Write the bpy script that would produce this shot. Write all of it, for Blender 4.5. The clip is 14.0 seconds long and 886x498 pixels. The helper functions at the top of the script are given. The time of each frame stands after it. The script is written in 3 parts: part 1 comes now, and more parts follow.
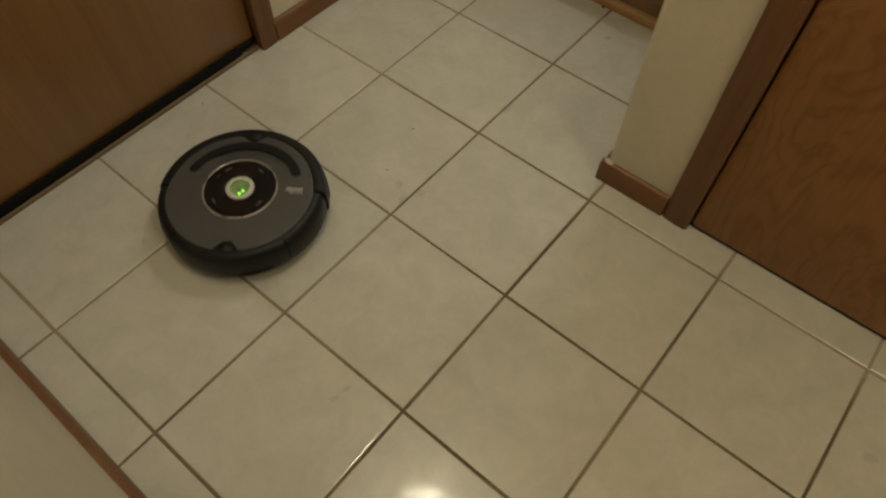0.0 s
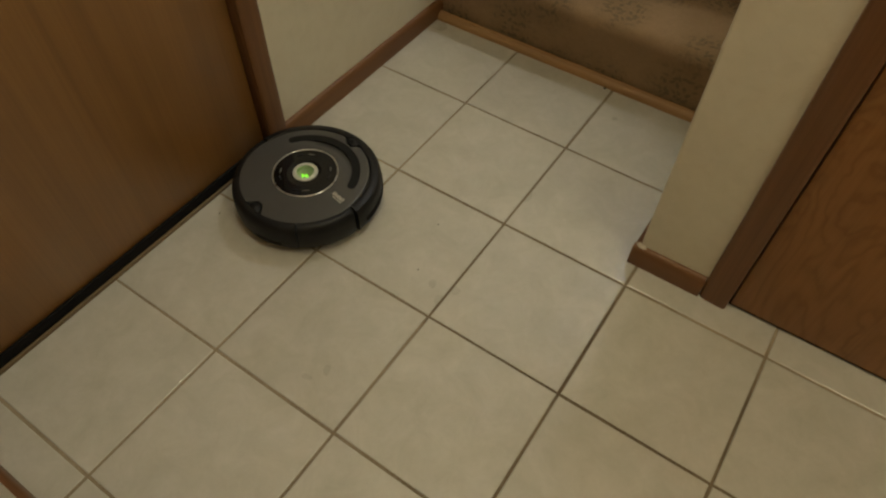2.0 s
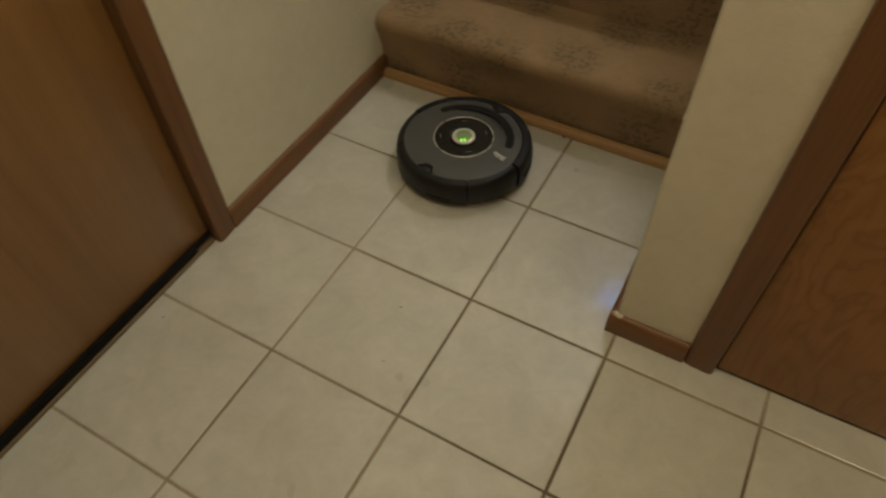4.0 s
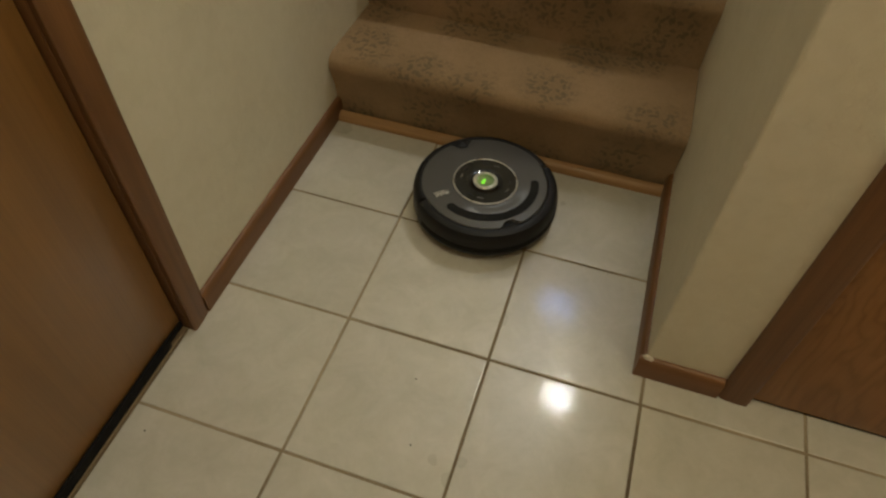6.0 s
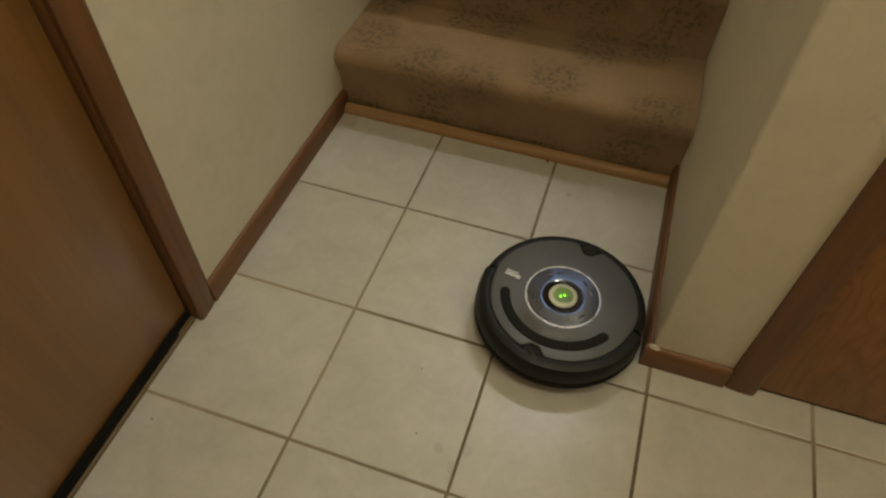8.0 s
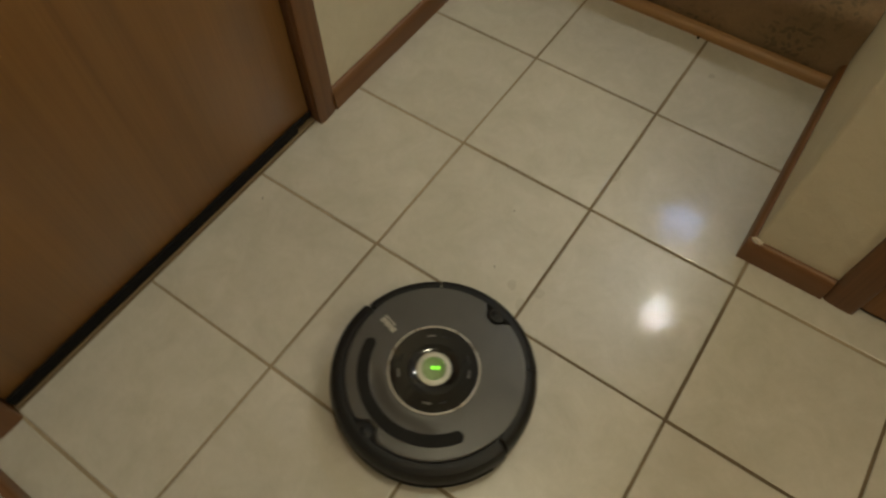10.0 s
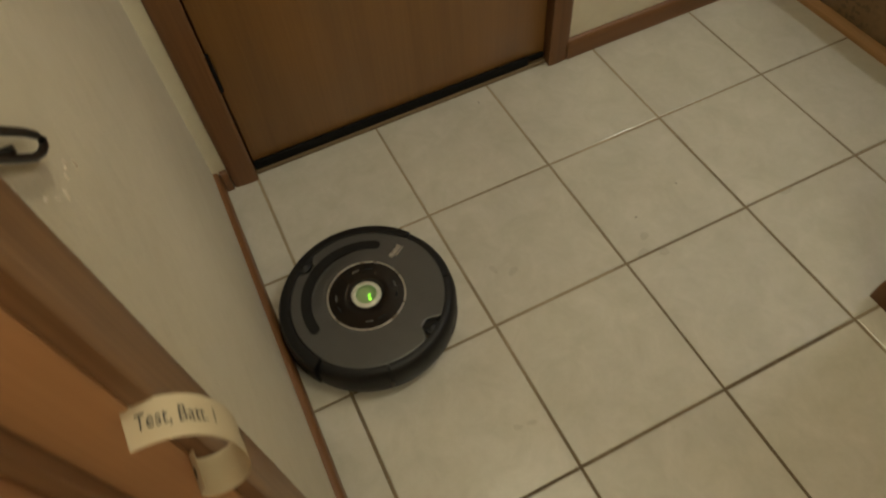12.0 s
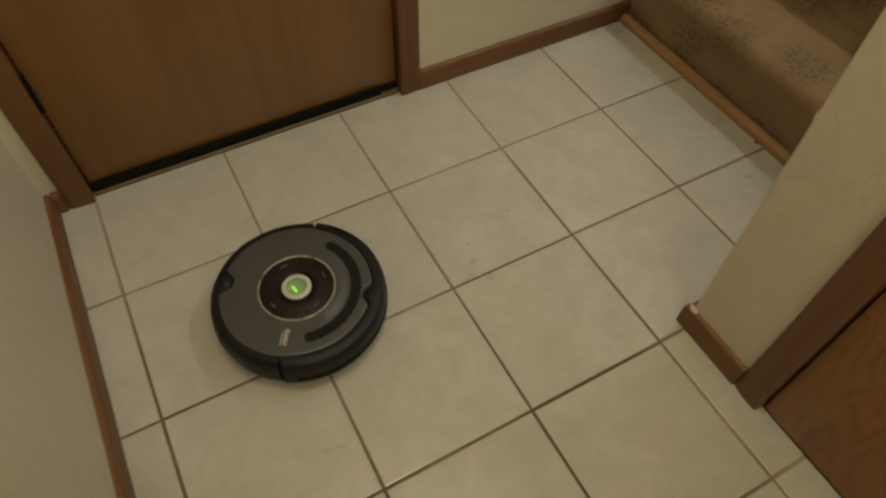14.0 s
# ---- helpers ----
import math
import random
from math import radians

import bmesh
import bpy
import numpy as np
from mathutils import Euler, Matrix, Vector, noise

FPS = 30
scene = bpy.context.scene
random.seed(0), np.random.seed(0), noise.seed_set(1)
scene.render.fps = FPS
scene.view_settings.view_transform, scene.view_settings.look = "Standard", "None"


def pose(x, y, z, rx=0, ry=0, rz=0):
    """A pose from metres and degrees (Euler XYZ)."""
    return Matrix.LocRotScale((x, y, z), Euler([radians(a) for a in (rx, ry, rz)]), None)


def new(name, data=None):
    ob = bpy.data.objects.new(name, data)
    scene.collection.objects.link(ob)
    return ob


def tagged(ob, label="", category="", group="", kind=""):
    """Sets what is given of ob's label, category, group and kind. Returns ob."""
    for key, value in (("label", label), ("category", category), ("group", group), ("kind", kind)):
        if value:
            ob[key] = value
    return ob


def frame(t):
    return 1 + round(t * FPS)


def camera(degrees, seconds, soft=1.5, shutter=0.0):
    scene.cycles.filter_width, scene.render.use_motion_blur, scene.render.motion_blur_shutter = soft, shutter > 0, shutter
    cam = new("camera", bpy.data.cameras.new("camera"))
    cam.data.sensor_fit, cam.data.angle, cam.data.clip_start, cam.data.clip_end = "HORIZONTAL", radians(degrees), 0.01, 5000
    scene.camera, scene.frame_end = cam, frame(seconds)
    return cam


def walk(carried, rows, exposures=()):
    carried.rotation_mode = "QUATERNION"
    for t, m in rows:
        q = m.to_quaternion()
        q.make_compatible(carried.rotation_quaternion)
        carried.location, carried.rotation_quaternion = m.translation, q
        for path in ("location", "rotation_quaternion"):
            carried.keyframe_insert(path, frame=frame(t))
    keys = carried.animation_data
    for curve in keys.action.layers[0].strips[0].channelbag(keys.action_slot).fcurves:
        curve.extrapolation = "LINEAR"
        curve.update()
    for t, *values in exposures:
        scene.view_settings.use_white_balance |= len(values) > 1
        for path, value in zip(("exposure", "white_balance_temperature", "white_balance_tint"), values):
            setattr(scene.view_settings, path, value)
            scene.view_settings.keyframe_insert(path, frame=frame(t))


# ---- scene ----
cam = camera(68.0, 14.0, soft=2.2, shutter=0.6)


def cam_pose(x, y, z, yaw, pitch, roll):
    return pose(x, y, z, 90 + pitch, 0, yaw) @ pose(0, 0, 0, 0, 0, roll)


PATH = [
    (0.0, 0.5993, -0.5667, 1.1367, 38.72, -57.24, 1.06),
    (0.5, 0.5795, -0.5680, 1.1327, 35.65, -56.55, 2.16),
    (1.0, 0.4837, -0.5871, 1.1540, 37.03, -54.78, -2.97),
    (1.5, 0.4297, -0.5983, 1.1665, 33.89, -53.15, -0.68),
    (2.0, 0.4192, -0.5855, 1.1673, 33.40, -52.47, 1.07),
    (2.5, 0.4124, -0.5368, 1.1773, 39.00, -53.23, -1.73),
    (3.0, 0.4433, -0.4995, 1.1697, 39.31, -53.16, -1.23),
    (3.5, 0.4052, -0.4573, 1.1879, 36.87, -51.07, -4.25),
    (4.0, 0.3553, -0.4228, 1.1768, 30.08, -51.09, -1.66),
    (4.2, 0.3440, -0.4100, 1.1735, 26.60, -51.20, -0.30),
    (6.3, 0.0863, -0.3710, 1.1595, 16.50, -49.67, 2.19),
    (6.5, 0.0894, -0.3723, 1.1599, 16.67, -49.10, 2.16),
    (7.0, 0.0996, -0.3714, 1.1554, 15.69, -49.38, 2.59),
    (9.5, 0.1064, -0.4409, 1.1272, 29.10, -56.69, -1.05),
    (10.0, 0.1834, -0.4609, 1.0959, 35.54, -59.58, -1.00),
    (10.5, 0.2130, -0.4774, 1.0766, 39.17, -59.85, 0.75),
    (11.0, 0.3119, -0.5010, 1.1263, 57.26, -60.35, -2.73),
    (11.5, 0.4271, -0.5349, 1.1413, 64.72, -56.68, -2.56),
    (12.0, 0.5116, -0.5990, 1.1547, 68.63, -56.11, -5.72),
    (12.5, 0.5896, -0.5877, 1.1659, 63.69, -55.35, -2.90),
    (13.0, 0.6259, -0.5220, 1.1605, 63.32, -54.25, 0.24),
    (13.5, 0.6329, -0.4608, 1.1583, 61.49, -53.70, 1.89),
    (14.0, 0.6361, -0.3899, 1.1645, 60.29, -53.97, 1.51),
]
walk(cam, [(t, cam_pose(*p)) for t, *p in PATH], exposures=[(0.0, 0.05), (2.0, 0.05), (4.0, 0.02), (6.5, 0.08), (7.0, 0.10), (9.5, 0.04), (10.0, 0.0), (11.0, 0.0), (12.2, 0.10), (14.0, 0.13)])

# ---- light ----
world = bpy.data.worlds.new("world")
world.use_nodes = True
world.node_tree.nodes["Background"].inputs["Color"].default_value = (0.25, 0.4, 0.8, 1)
world.node_tree.nodes["Background"].inputs["Strength"].default_value = 0.05
scene.world = world


HALL_LAMP = (0.145, -0.085, 2.4)
STAIR_LAMP = (0.335, 2.05, 3.25)
# added fill light with no known source, brightens the hall's right side
FILL_LAMP = (1.40, -0.15, 2.4)
WARM = (1.0, 0.915, 0.645)


# ---- materials ----
def material(name, colour=(0.5, 0.5, 0.5), rough=0.5, metal=0.0, coat=0.0, coat_rough=0.05, spec=0.5):
    m = bpy.data.materials.new(name)
    m.use_nodes = True
    b = m.node_tree.nodes["Principled BSDF"]
    b.inputs["Base Color"].default_value = (*colour, 1)
    b.inputs["Roughness"].default_value = rough
    b.inputs["Metallic"].default_value = metal
    b.inputs["Coat Weight"].default_value = coat
    b.inputs["Coat Roughness"].default_value = coat_rough
    b.inputs["Specular IOR Level"].default_value = spec
    return m


class Nodes:
    """A short hand for the nodes of one material."""

    def __init__(self, m):
        self.tree, self.bsdf = m.node_tree, m.node_tree.nodes["Principled BSDF"]

    def add(self, kind, **values):
        n = self.tree.nodes.new(kind)
        for key, value in values.items():
            n.inputs[key.replace("_", " ")].default_value = value
        return n

    def link(self, a, b):
        self.tree.links.new(a, b)

    def coords(self, scale=(1, 1, 1), random_shift=0.0, turn=(0, 0, 0)):
        tc, mp = self.add("ShaderNodeTexCoord"), self.add("ShaderNodeMapping")
        mp.inputs["Scale"].default_value = scale
        mp.inputs["Rotation"].default_value = turn
        self.link(tc.outputs["Object"], mp.inputs["Vector"])
        if random_shift:
            info, mul = self.add("ShaderNodeObjectInfo"), self.add("ShaderNodeMath")
            mul.operation = "MULTIPLY"
            mul.inputs[1].default_value = random_shift
            self.link(info.outputs["Random"], mul.inputs[0])
            self.link(mul.outputs[0], mp.inputs["Location"])
        return mp.outputs["Vector"]

    def noise(self, vector, scale, detail=4.0, rough=0.55, distortion=0.0):
        n = self.add("ShaderNodeTexNoise", Scale=scale, Detail=detail, Roughness=rough, Distortion=distortion)
        self.link(vector, n.inputs["Vector"])
        return n.outputs["Fac"]

    def ramp(self, fac, *stops):
        r = self.add("ShaderNodeValToRGB")
        els = r.color_ramp.elements
        while len(els) < len(stops):
            els.new(0.5)
        for e, (at, c) in zip(els, stops):
            e.position, e.color = at, (*c, 1) if len(c) == 3 else c
        self.link(fac, r.inputs["Fac"])
        return r.outputs["Color"]

    def grey(self, fac, low, high, a=0.3, b=0.7):
        return self.ramp(fac, (a, (low,) * 3), (b, (high,) * 3))

    def mix(self, fac, a, b, how="MIX"):
        n = self.add("ShaderNodeMix")
        n.data_type, n.blend_type = "RGBA", how
        for value, socket in ((fac, n.inputs[0]), (a, n.inputs[6]), (b, n.inputs[7])):
            if isinstance(value, (int, float)):
                socket.default_value = value
            elif isinstance(value, tuple):
                socket.default_value = (*value, 1)
            else:
                self.link(value, socket)
        return n.outputs[2]

    def math(self, how, a, b):
        n = self.add("ShaderNodeMath")
        n.operation = how
        for value, socket in ((a, n.inputs[0]), (b, n.inputs[1])):
            if isinstance(value, (int, float)):
                socket.default_value = value
            else:
                self.link(value, socket)
        return n.outputs[0]

    def bump(self, height, strength, distance=0.001):
        n = self.add("ShaderNodeBump", Strength=strength, Distance=distance)
        self.link(height, n.inputs["Height"])
        self.link(n.outputs["Normal"], self.bsdf.inputs["Normal"])
        return n

    def colour(self, c):
        self.link(c, self.bsdf.inputs["Base Color"])

    def rough(self, c):
        self.link(c, self.bsdf.inputs["Roughness"])


def tile_material():
    m = material("glazed_tile", rough=0.3, coat=0.6, coat_rough=0.045, spec=0.75)
    m.node_tree.nodes["Principled BSDF"].inputs["Coat IOR"].default_value = 1.5
    n = Nodes(m)
    v = n.coords(random_shift=37.0)
    cloud = n.noise(v, 13.0, 8, 0.7, 0.5)
    fine = n.noise(v, 58.0, 5, 0.65, 0.3)
    base = n.ramp(cloud, (0.25, (0.480, 0.466, 0.392)), (0.75, (0.632, 0.600, 0.535)))
    base = n.mix(0.24, base, n.ramp(fine, (0.25, (0.80, 0.79, 0.72)), (0.7, (1, 1, 1))), "MULTIPLY")
    info = n.add("ShaderNodeObjectInfo")
    base = n.mix(1.0, base, n.grey(info.outputs["Random"], 0.93, 1.0, 0, 1), "MULTIPLY")
    n.colour(base)
    n.rough(n.grey(n.noise(v, 6.0, 2), 0.27, 0.34))
    n.link(n.grey(n.noise(v, 17.0, 3, 0.6), 0.03, 0.06), n.bsdf.inputs["Coat Roughness"])
    waves = n.noise(v, 14.0, 1, 0.4)
    pits = n.noise(v, 135.0, 3, 0.65)
    bump = n.bump(n.math("ADD", n.math("MULTIPLY", waves, 0.4), n.math("MULTIPLY", pits, 0.5)), 0.25, 0.0012)
    n.link(bump.outputs["Normal"], n.bsdf.inputs["Coat Normal"])
    n.tree.links.remove(n.bsdf.inputs["Normal"].links[0])
    return m


def grout_material():
    """Grout, walked dark in the middle of the hall, paler along the walls."""
    m = material("grout", rough=0.85)
    n = Nodes(m)
    v = n.coords()
    dirt = n.noise(v, 2.3, 3, 0.5)
    speck = n.noise(v, 160.0, 3, 0.6)
    split = n.add("ShaderNodeSeparateXYZ")
    n.link(v, split.inputs[0])
    x, y = split.outputs["X"], split.outputs["Y"]
    from_middle = n.math("ABSOLUTE", n.math("ADD", y, 0.10), 0.0)
    lane = n.math("ADD", dirt, n.math("MULTIPLY", n.math("MINIMUM", x, 0.5), -0.36))
    lane = n.math("ADD", lane, n.math("MULTIPLY", n.math("MAXIMUM", n.math("SUBTRACT", from_middle, 0.30), 0.0), n.math("MULTIPLY", n.math("MAXIMUM", n.math("ADD", x, -0.15), 0.0), 7.0)))
    c = n.ramp(lane, (0.36, (0.15, 0.11, 0.066)), (0.72, (0.40, 0.325, 0.22)))
    n.colour(n.mix(0.6, c, n.ramp(speck, (0.3, (0.6, 0.6, 0.6)), (0.7, (1, 1, 1))), "MULTIPLY"))
    n.bump(speck, 0.6, 0.001)
    return m


def wood_material(name, dark, mid, light, along="z", rough=0.32, coat=0.25, rings=5.0, cathedral=0.0, fibres=0.55, coat_rough=0.22):
    m = material(name, rough=rough, coat=coat, coat_rough=coat_rough)
    n = Nodes(m)
    k = {"x": (0.06, 1, 1), "y": (1, 0.06, 1), "z": (1, 1, 0.06)}[along]
    v = n.coords(k, random_shift=11.0)
    wide = n.noise(v, rings, 4, 0.55, 0.6 + cathedral)
    fibre = n.noise(n.coords(tuple(0.25 * q if q < 1 else q for q in k), random_shift=5.0), 190.0, 3, 0.6)
    mottle = n.noise(n.coords(), 5.0, 4, 0.6)
    c = n.ramp(wide, (0.28, dark), (0.5, mid), (0.72, light))
    c = n.mix(fibres, c, n.ramp(fibre, (0.3, (0.62, 0.58, 0.55)), (0.62, (1, 1, 1))), "MULTIPLY")
    c = n.mix(0.35, c, n.ramp(mottle, (0.3, (0.7, 0.68, 0.66)), (0.7, (1.0, 1.0, 1.0))), "MULTIPLY")
    n.colour(c)
    n.rough(n.grey(mottle, rough - 0.05, rough + 0.12))
    n.bump(fibre, 0.15, 0.0006)
    return m


def veneer_material():
    """Rotary-cut veneer with flame figure, the grain running up the door."""
    m = material("figured_veneer", rough=0.5, coat=0.06, coat_rough=0.3, spec=0.35)
    n = Nodes(m)
    v = n.coords((1.0, 1.0, 0.36))
    warp = n.noise(v, 4.2, 4, 0.55, 0.9)
    bands = n.math("SINE", n.math("MULTIPLY", warp, 80.0), 0.0)
    blotch = n.noise(n.coords((1, 1, 0.6)), 6.0, 4, 0.6)
    fibre = n.noise(n.coords((1, 1, 0.03)), 150.0, 3, 0.6)
    c = n.ramp(n.math("MULTIPLY_ADD", bands, 0.5), (0.0, (0.295, 0.138, 0.042)), (0.3, (0.340, 0.161, 0.050)), (1.0, (0.365, 0.174, 0.055)))
    c = n.mix(0.5, c, n.ramp(blotch, (0.3, (0.72, 0.70, 0.68)), (0.7, (1, 1, 1))), "MULTIPLY")
    n.colour(n.mix(0.4, c, n.ramp(fibre, (0.3, (0.62, 0.57, 0.52)), (0.62, (1, 1, 1))), "MULTIPLY"))
    n.bump(fibre, 0.12, 0.0006)
    return m


def wall_material():
    m = material("painted_plaster", rough=0.62)
    n = Nodes(m)
    v = n.coords()
    stain = n.noise(v, 2.6, 5, 0.6, 0.4)
    lumps = n.noise(v, 34.0, 4, 0.55, 0.5)
    grit = n.noise(v, 210.0, 3, 0.6)
    c = n.ramp(stain, (0.3, (0.62, 0.575, 0.455)), (0.7, (0.69, 0.645, 0.525)))
    n.colour(n.mix(0.3, c, n.ramp(lumps, (0.3, (0.85, 0.84, 0.8)), (0.6, (1, 1, 1))), "MULTIPLY"))
    n.bump(n.math("ADD", lumps, n.math("MULTIPLY", grit, 0.35)), 0.5, 0.004)
    return m


def carpet_material():
    """Brown cut pile with sprays of small dark leaves, laid over the treads and risers in one run."""
    m = material("leaf_carpet", rough=0.95, spec=0.15)
    n = Nodes(m)
    v = n.coords()
    split = n.add("ShaderNodeSeparateXYZ")
    n.link(v, split.inputs[0])
    run = n.math("ADD", split.outputs["Y"], split.outputs["Z"])

    def plane(a, b):
        c = n.add("ShaderNodeCombineXYZ")
        n.link(a, c.inputs[0])
        n.link(b, c.inputs[1])
        return c.outputs[0]

    flat = plane(split.outputs["X"], run)
    warp = n.add("ShaderNodeVectorMath")
    warp.operation = "MULTIPLY_ADD"
    wob = n.add("ShaderNodeTexNoise", Scale=38.0, Detail=2.0)
    n.link(flat, wob.inputs["Vector"])
    n.link(wob.outputs["Color"], warp.inputs[0])
    warp.inputs[1].default_value = (0.012, 0.012, 0.0)
    n.link(flat, warp.inputs[2])

    def leaves(scale, shift, length, width):
        """One leaf in each cell, turned its own way."""
        sh = n.add("ShaderNodeVectorMath")
        sh.operation = "ADD"
        sh.inputs[1].default_value = (shift, shift * 0.7, 0)
        n.link(warp.outputs[0], sh.inputs[0])
        cell = n.add("ShaderNodeTexVoronoi", Scale=scale, Randomness=0.85)
        cell.voronoi_dimensions = "2D"
        n.link(sh.outputs[0], cell.inputs["Vector"])
        local = n.add("ShaderNodeVectorMath")
        local.operation = "SUBTRACT"
        n.link(sh.outputs[0], local.inputs[0])
        n.link(cell.outputs["Position"], local.inputs[1])
        turn = n.add("ShaderNodeVectorRotate")
        turn.rotation_type = "Z_AXIS"
        n.link(local.outputs[0], turn.inputs["Vector"])
        hue = n.add("ShaderNodeSeparateColor")
        n.link(cell.outputs["Color"], hue.inputs[0])
        n.link(n.math("MULTIPLY", hue.outputs[0], 6.28), turn.inputs["Angle"])
        lp = n.add("ShaderNodeSeparateXYZ")
        n.link(turn.outputs[0], lp.inputs[0])
        along = n.math("ABSOLUTE", n.math("DIVIDE", lp.outputs[0], length), 0.0)
        side = n.math("ABSOLUTE", n.math("DIVIDE", lp.outputs[1], width), 0.0)
        leaf = n.ramp(n.math("ADD", n.math("POWER", along, 1.6), side), (0.55, (1, 1, 1)), (1.15, (0, 0, 0)))
        return n.math("MULTIPLY", leaf, n.math("GREATER_THAN", hue.outputs[1], 0.30))

    both = n.mix(1.0, leaves(44.0, 0.0, 0.0120, 0.0062), leaves(50.0, 0.37, 0.0105, 0.0055), "LIGHTEN")
    spray = n.add("ShaderNodeTexVoronoi", Scale=5.4, Randomness=0.7)
    spray.voronoi_dimensions = "2D"
    sw = n.add("ShaderNodeVectorMath")
    sw.operation = "MULTIPLY_ADD"
    sn = n.add("ShaderNodeTexNoise", Scale=16.0, Detail=3.0)
    n.link(flat, sn.inputs["Vector"])
    n.link(sn.outputs["Color"], sw.inputs[0])
    sw.inputs[1].default_value = (0.10, 0.10, 0.0)
    n.link(flat, sw.inputs[2])
    n.link(sw.outputs[0], spray.inputs["Vector"])
    sprays = n.ramp(spray.outputs["Distance"], (0.22, (1, 1, 1)), (0.50, (0, 0, 0)))
    mask = n.mix(1.0, both, sprays, "MULTIPLY")
    pile = n.noise(v, 420.0, 3, 0.7)
    tuft = n.noise(v, 90.0, 3, 0.6)
    wear = n.noise(v, 5.0, 4, 0.6)
    ground = n.ramp(wear, (0.3, (0.395, 0.266, 0.150)), (0.7, (0.485, 0.328, 0.190)))
    ground = n.mix(0.30, ground, n.ramp(tuft, (0.3, (0.72, 0.72, 0.72)), (0.7, (1, 1, 1))), "MULTIPLY")
    c = n.mix(n.math("MULTIPLY", mask, 0.62), ground, (0.20, 0.160, 0.105))
    c = n.mix(0.8, c, n.ramp(sprays, (0.0, (1, 1, 1)), (1.0, (0.80, 0.80, 0.78))), "MULTIPLY")
    n.colour(n.mix(0.6, c, n.ramp(pile, (0.3, (0.6, 0.6, 0.6)), (0.7, (1, 1, 1))), "MULTIPLY"))
    n.bump(pile, 0.9, 0.004)
    return m


def plastic(name, colour, rough, grain=0.0, metal=0.0, coat=0.0, spec=0.5):
    m = material(name, colour, rough, metal, coat, 0.08, spec)
    n = Nodes(m)
    v = n.coords()
    dust = n.noise(v, 30.0, 5, 0.65)
    n.colour(n.mix(0.35, colour, n.ramp(dust, (0.35, (0.72, 0.72, 0.72)), (0.7, (1, 1, 1))), "MULTIPLY"))
    n.rough(n.grey(dust, max(rough - 0.06, 0.03), rough + 0.08))
    if grain:
        n.bump(n.noise(v, 700.0, 2), grain, 0.0004)
    return m


def glow(name, colour, strength):
    m = material(name, colour, 0.4)
    b = m.node_tree.nodes["Principled BSDF"]
    b.inputs["Emission Color"].default_value = (*colour, 1)
    b.inputs["Emission Strength"].default_value = strength
    return m


TILE, GROUT, WALL, CARPET = tile_material(), grout_material(), wall_material(), carpet_material()
DOOR = wood_material("stained_door", (0.190, 0.090, 0.023), (0.255, 0.124, 0.033), (0.300, 0.148, 0.042), "z", 0.46, 0.3, 5.0, cathedral=1.4, fibres=0.3, coat_rough=0.3)
VENEER = veneer_material()
DOOR_PALE = wood_material("orange_door", (0.52, 0.278, 0.132), (0.58, 0.316, 0.154), (0.62, 0.34, 0.168), "z", 0.4, 0.1, 3.0, fibres=0.25)
TRIM_Z = wood_material("stained_trim_upright", (0.135, 0.058, 0.019), (0.180, 0.080, 0.027), (0.21, 0.095, 0.033), "z", 0.45, 0.08, 14.0)
TRIM_Y = wood_material("stained_trim_y", (0.135, 0.058, 0.019), (0.180, 0.080, 0.027), (0.21, 0.095, 0.033), "y", 0.45, 0.08, 14.0)
TRIM_X = wood_material("stained_trim_x", (0.135, 0.058, 0.019), (0.180, 0.080, 0.027), (0.21, 0.095, 0.033), "x", 0.45, 0.08, 14.0)
TRIM_PALE = wood_material("lighter_trim_upright", (0.185, 0.100, 0.046), (0.27, 0.150, 0.072), (0.34, 0.195, 0.098), "z", 0.5, 0.04, 26.0, fibres=0.7)
OAK = wood_material("honey_oak", (0.32, 0.175, 0.07), (0.39, 0.22, 0.092), (0.44, 0.255, 0.11), "x", 0.5, 0.06, 12.0)
RUBBER = plastic("black_rubber", (0.007, 0.0065, 0.006), 0.75, spec=0.15)
SILL = plastic("worn_tan_sill", (0.20, 0.145, 0.085), 0.7, spec=0.2)
BLACK = plastic("black_plastic", (0.009, 0.0088, 0.009), 0.46, 0.2, spec=0.3)
GREY = plastic("grey_satin_cover", (0.090, 0.088, 0.085), 0.36, 0.15, 0.25, spec=0.5)
MATT = plastic("matt_black_grip", (0.012, 0.0115, 0.011), 0.7, 0.1, spec=0.18)
GLOSS = plastic("black_gloss_panel", (0.007, 0.0066, 0.0064), 0.07, 0.0, 0.0, 0.2, 0.4)
CHROME = plastic("brushed_ring", (0.66, 0.64, 0.60), 0.28, 0.0, 0.8)
SILVER = material("silver_print", (0.60, 0.58, 0.54), 0.33, 0.75)
BUTTON = material("milky_button", (0.56, 0.56, 0.47), 0.3, coat=0.5)
KEY = material("dark_key_print", (0.10, 0.095, 0.085), 0.35)
LED = glow("green_light", (0.22, 0.95, 0.02), 3.6)
HALO = glow("lit_milky_plastic", (0.48, 0.55, 0.31), 0.06)
LENS = material("clear_cap", (0.9, 0.95, 0.88), 0.14)
LENS.node_tree.nodes["Principled BSDF"].inputs["Transmission Weight"].default_value = 1.0
LENS.node_tree.nodes["Principled BSDF"].inputs["IOR"].default_value = 1.12
PAPER = material("cream_paper_tape", (0.56, 0.48, 0.33), 0.7)
INK = material("ink", (0.02, 0.018, 0.02), 0.6)
IRON = plastic("dark_iron", (0.02, 0.018, 0.016), 0.45, 0.0, 0.6)
HALL_GLASS = glow("hall_lamp_glass", WARM, 65.0)
FILL_GLASS = glow("fill_lamp_glass", WARM, 43.0)
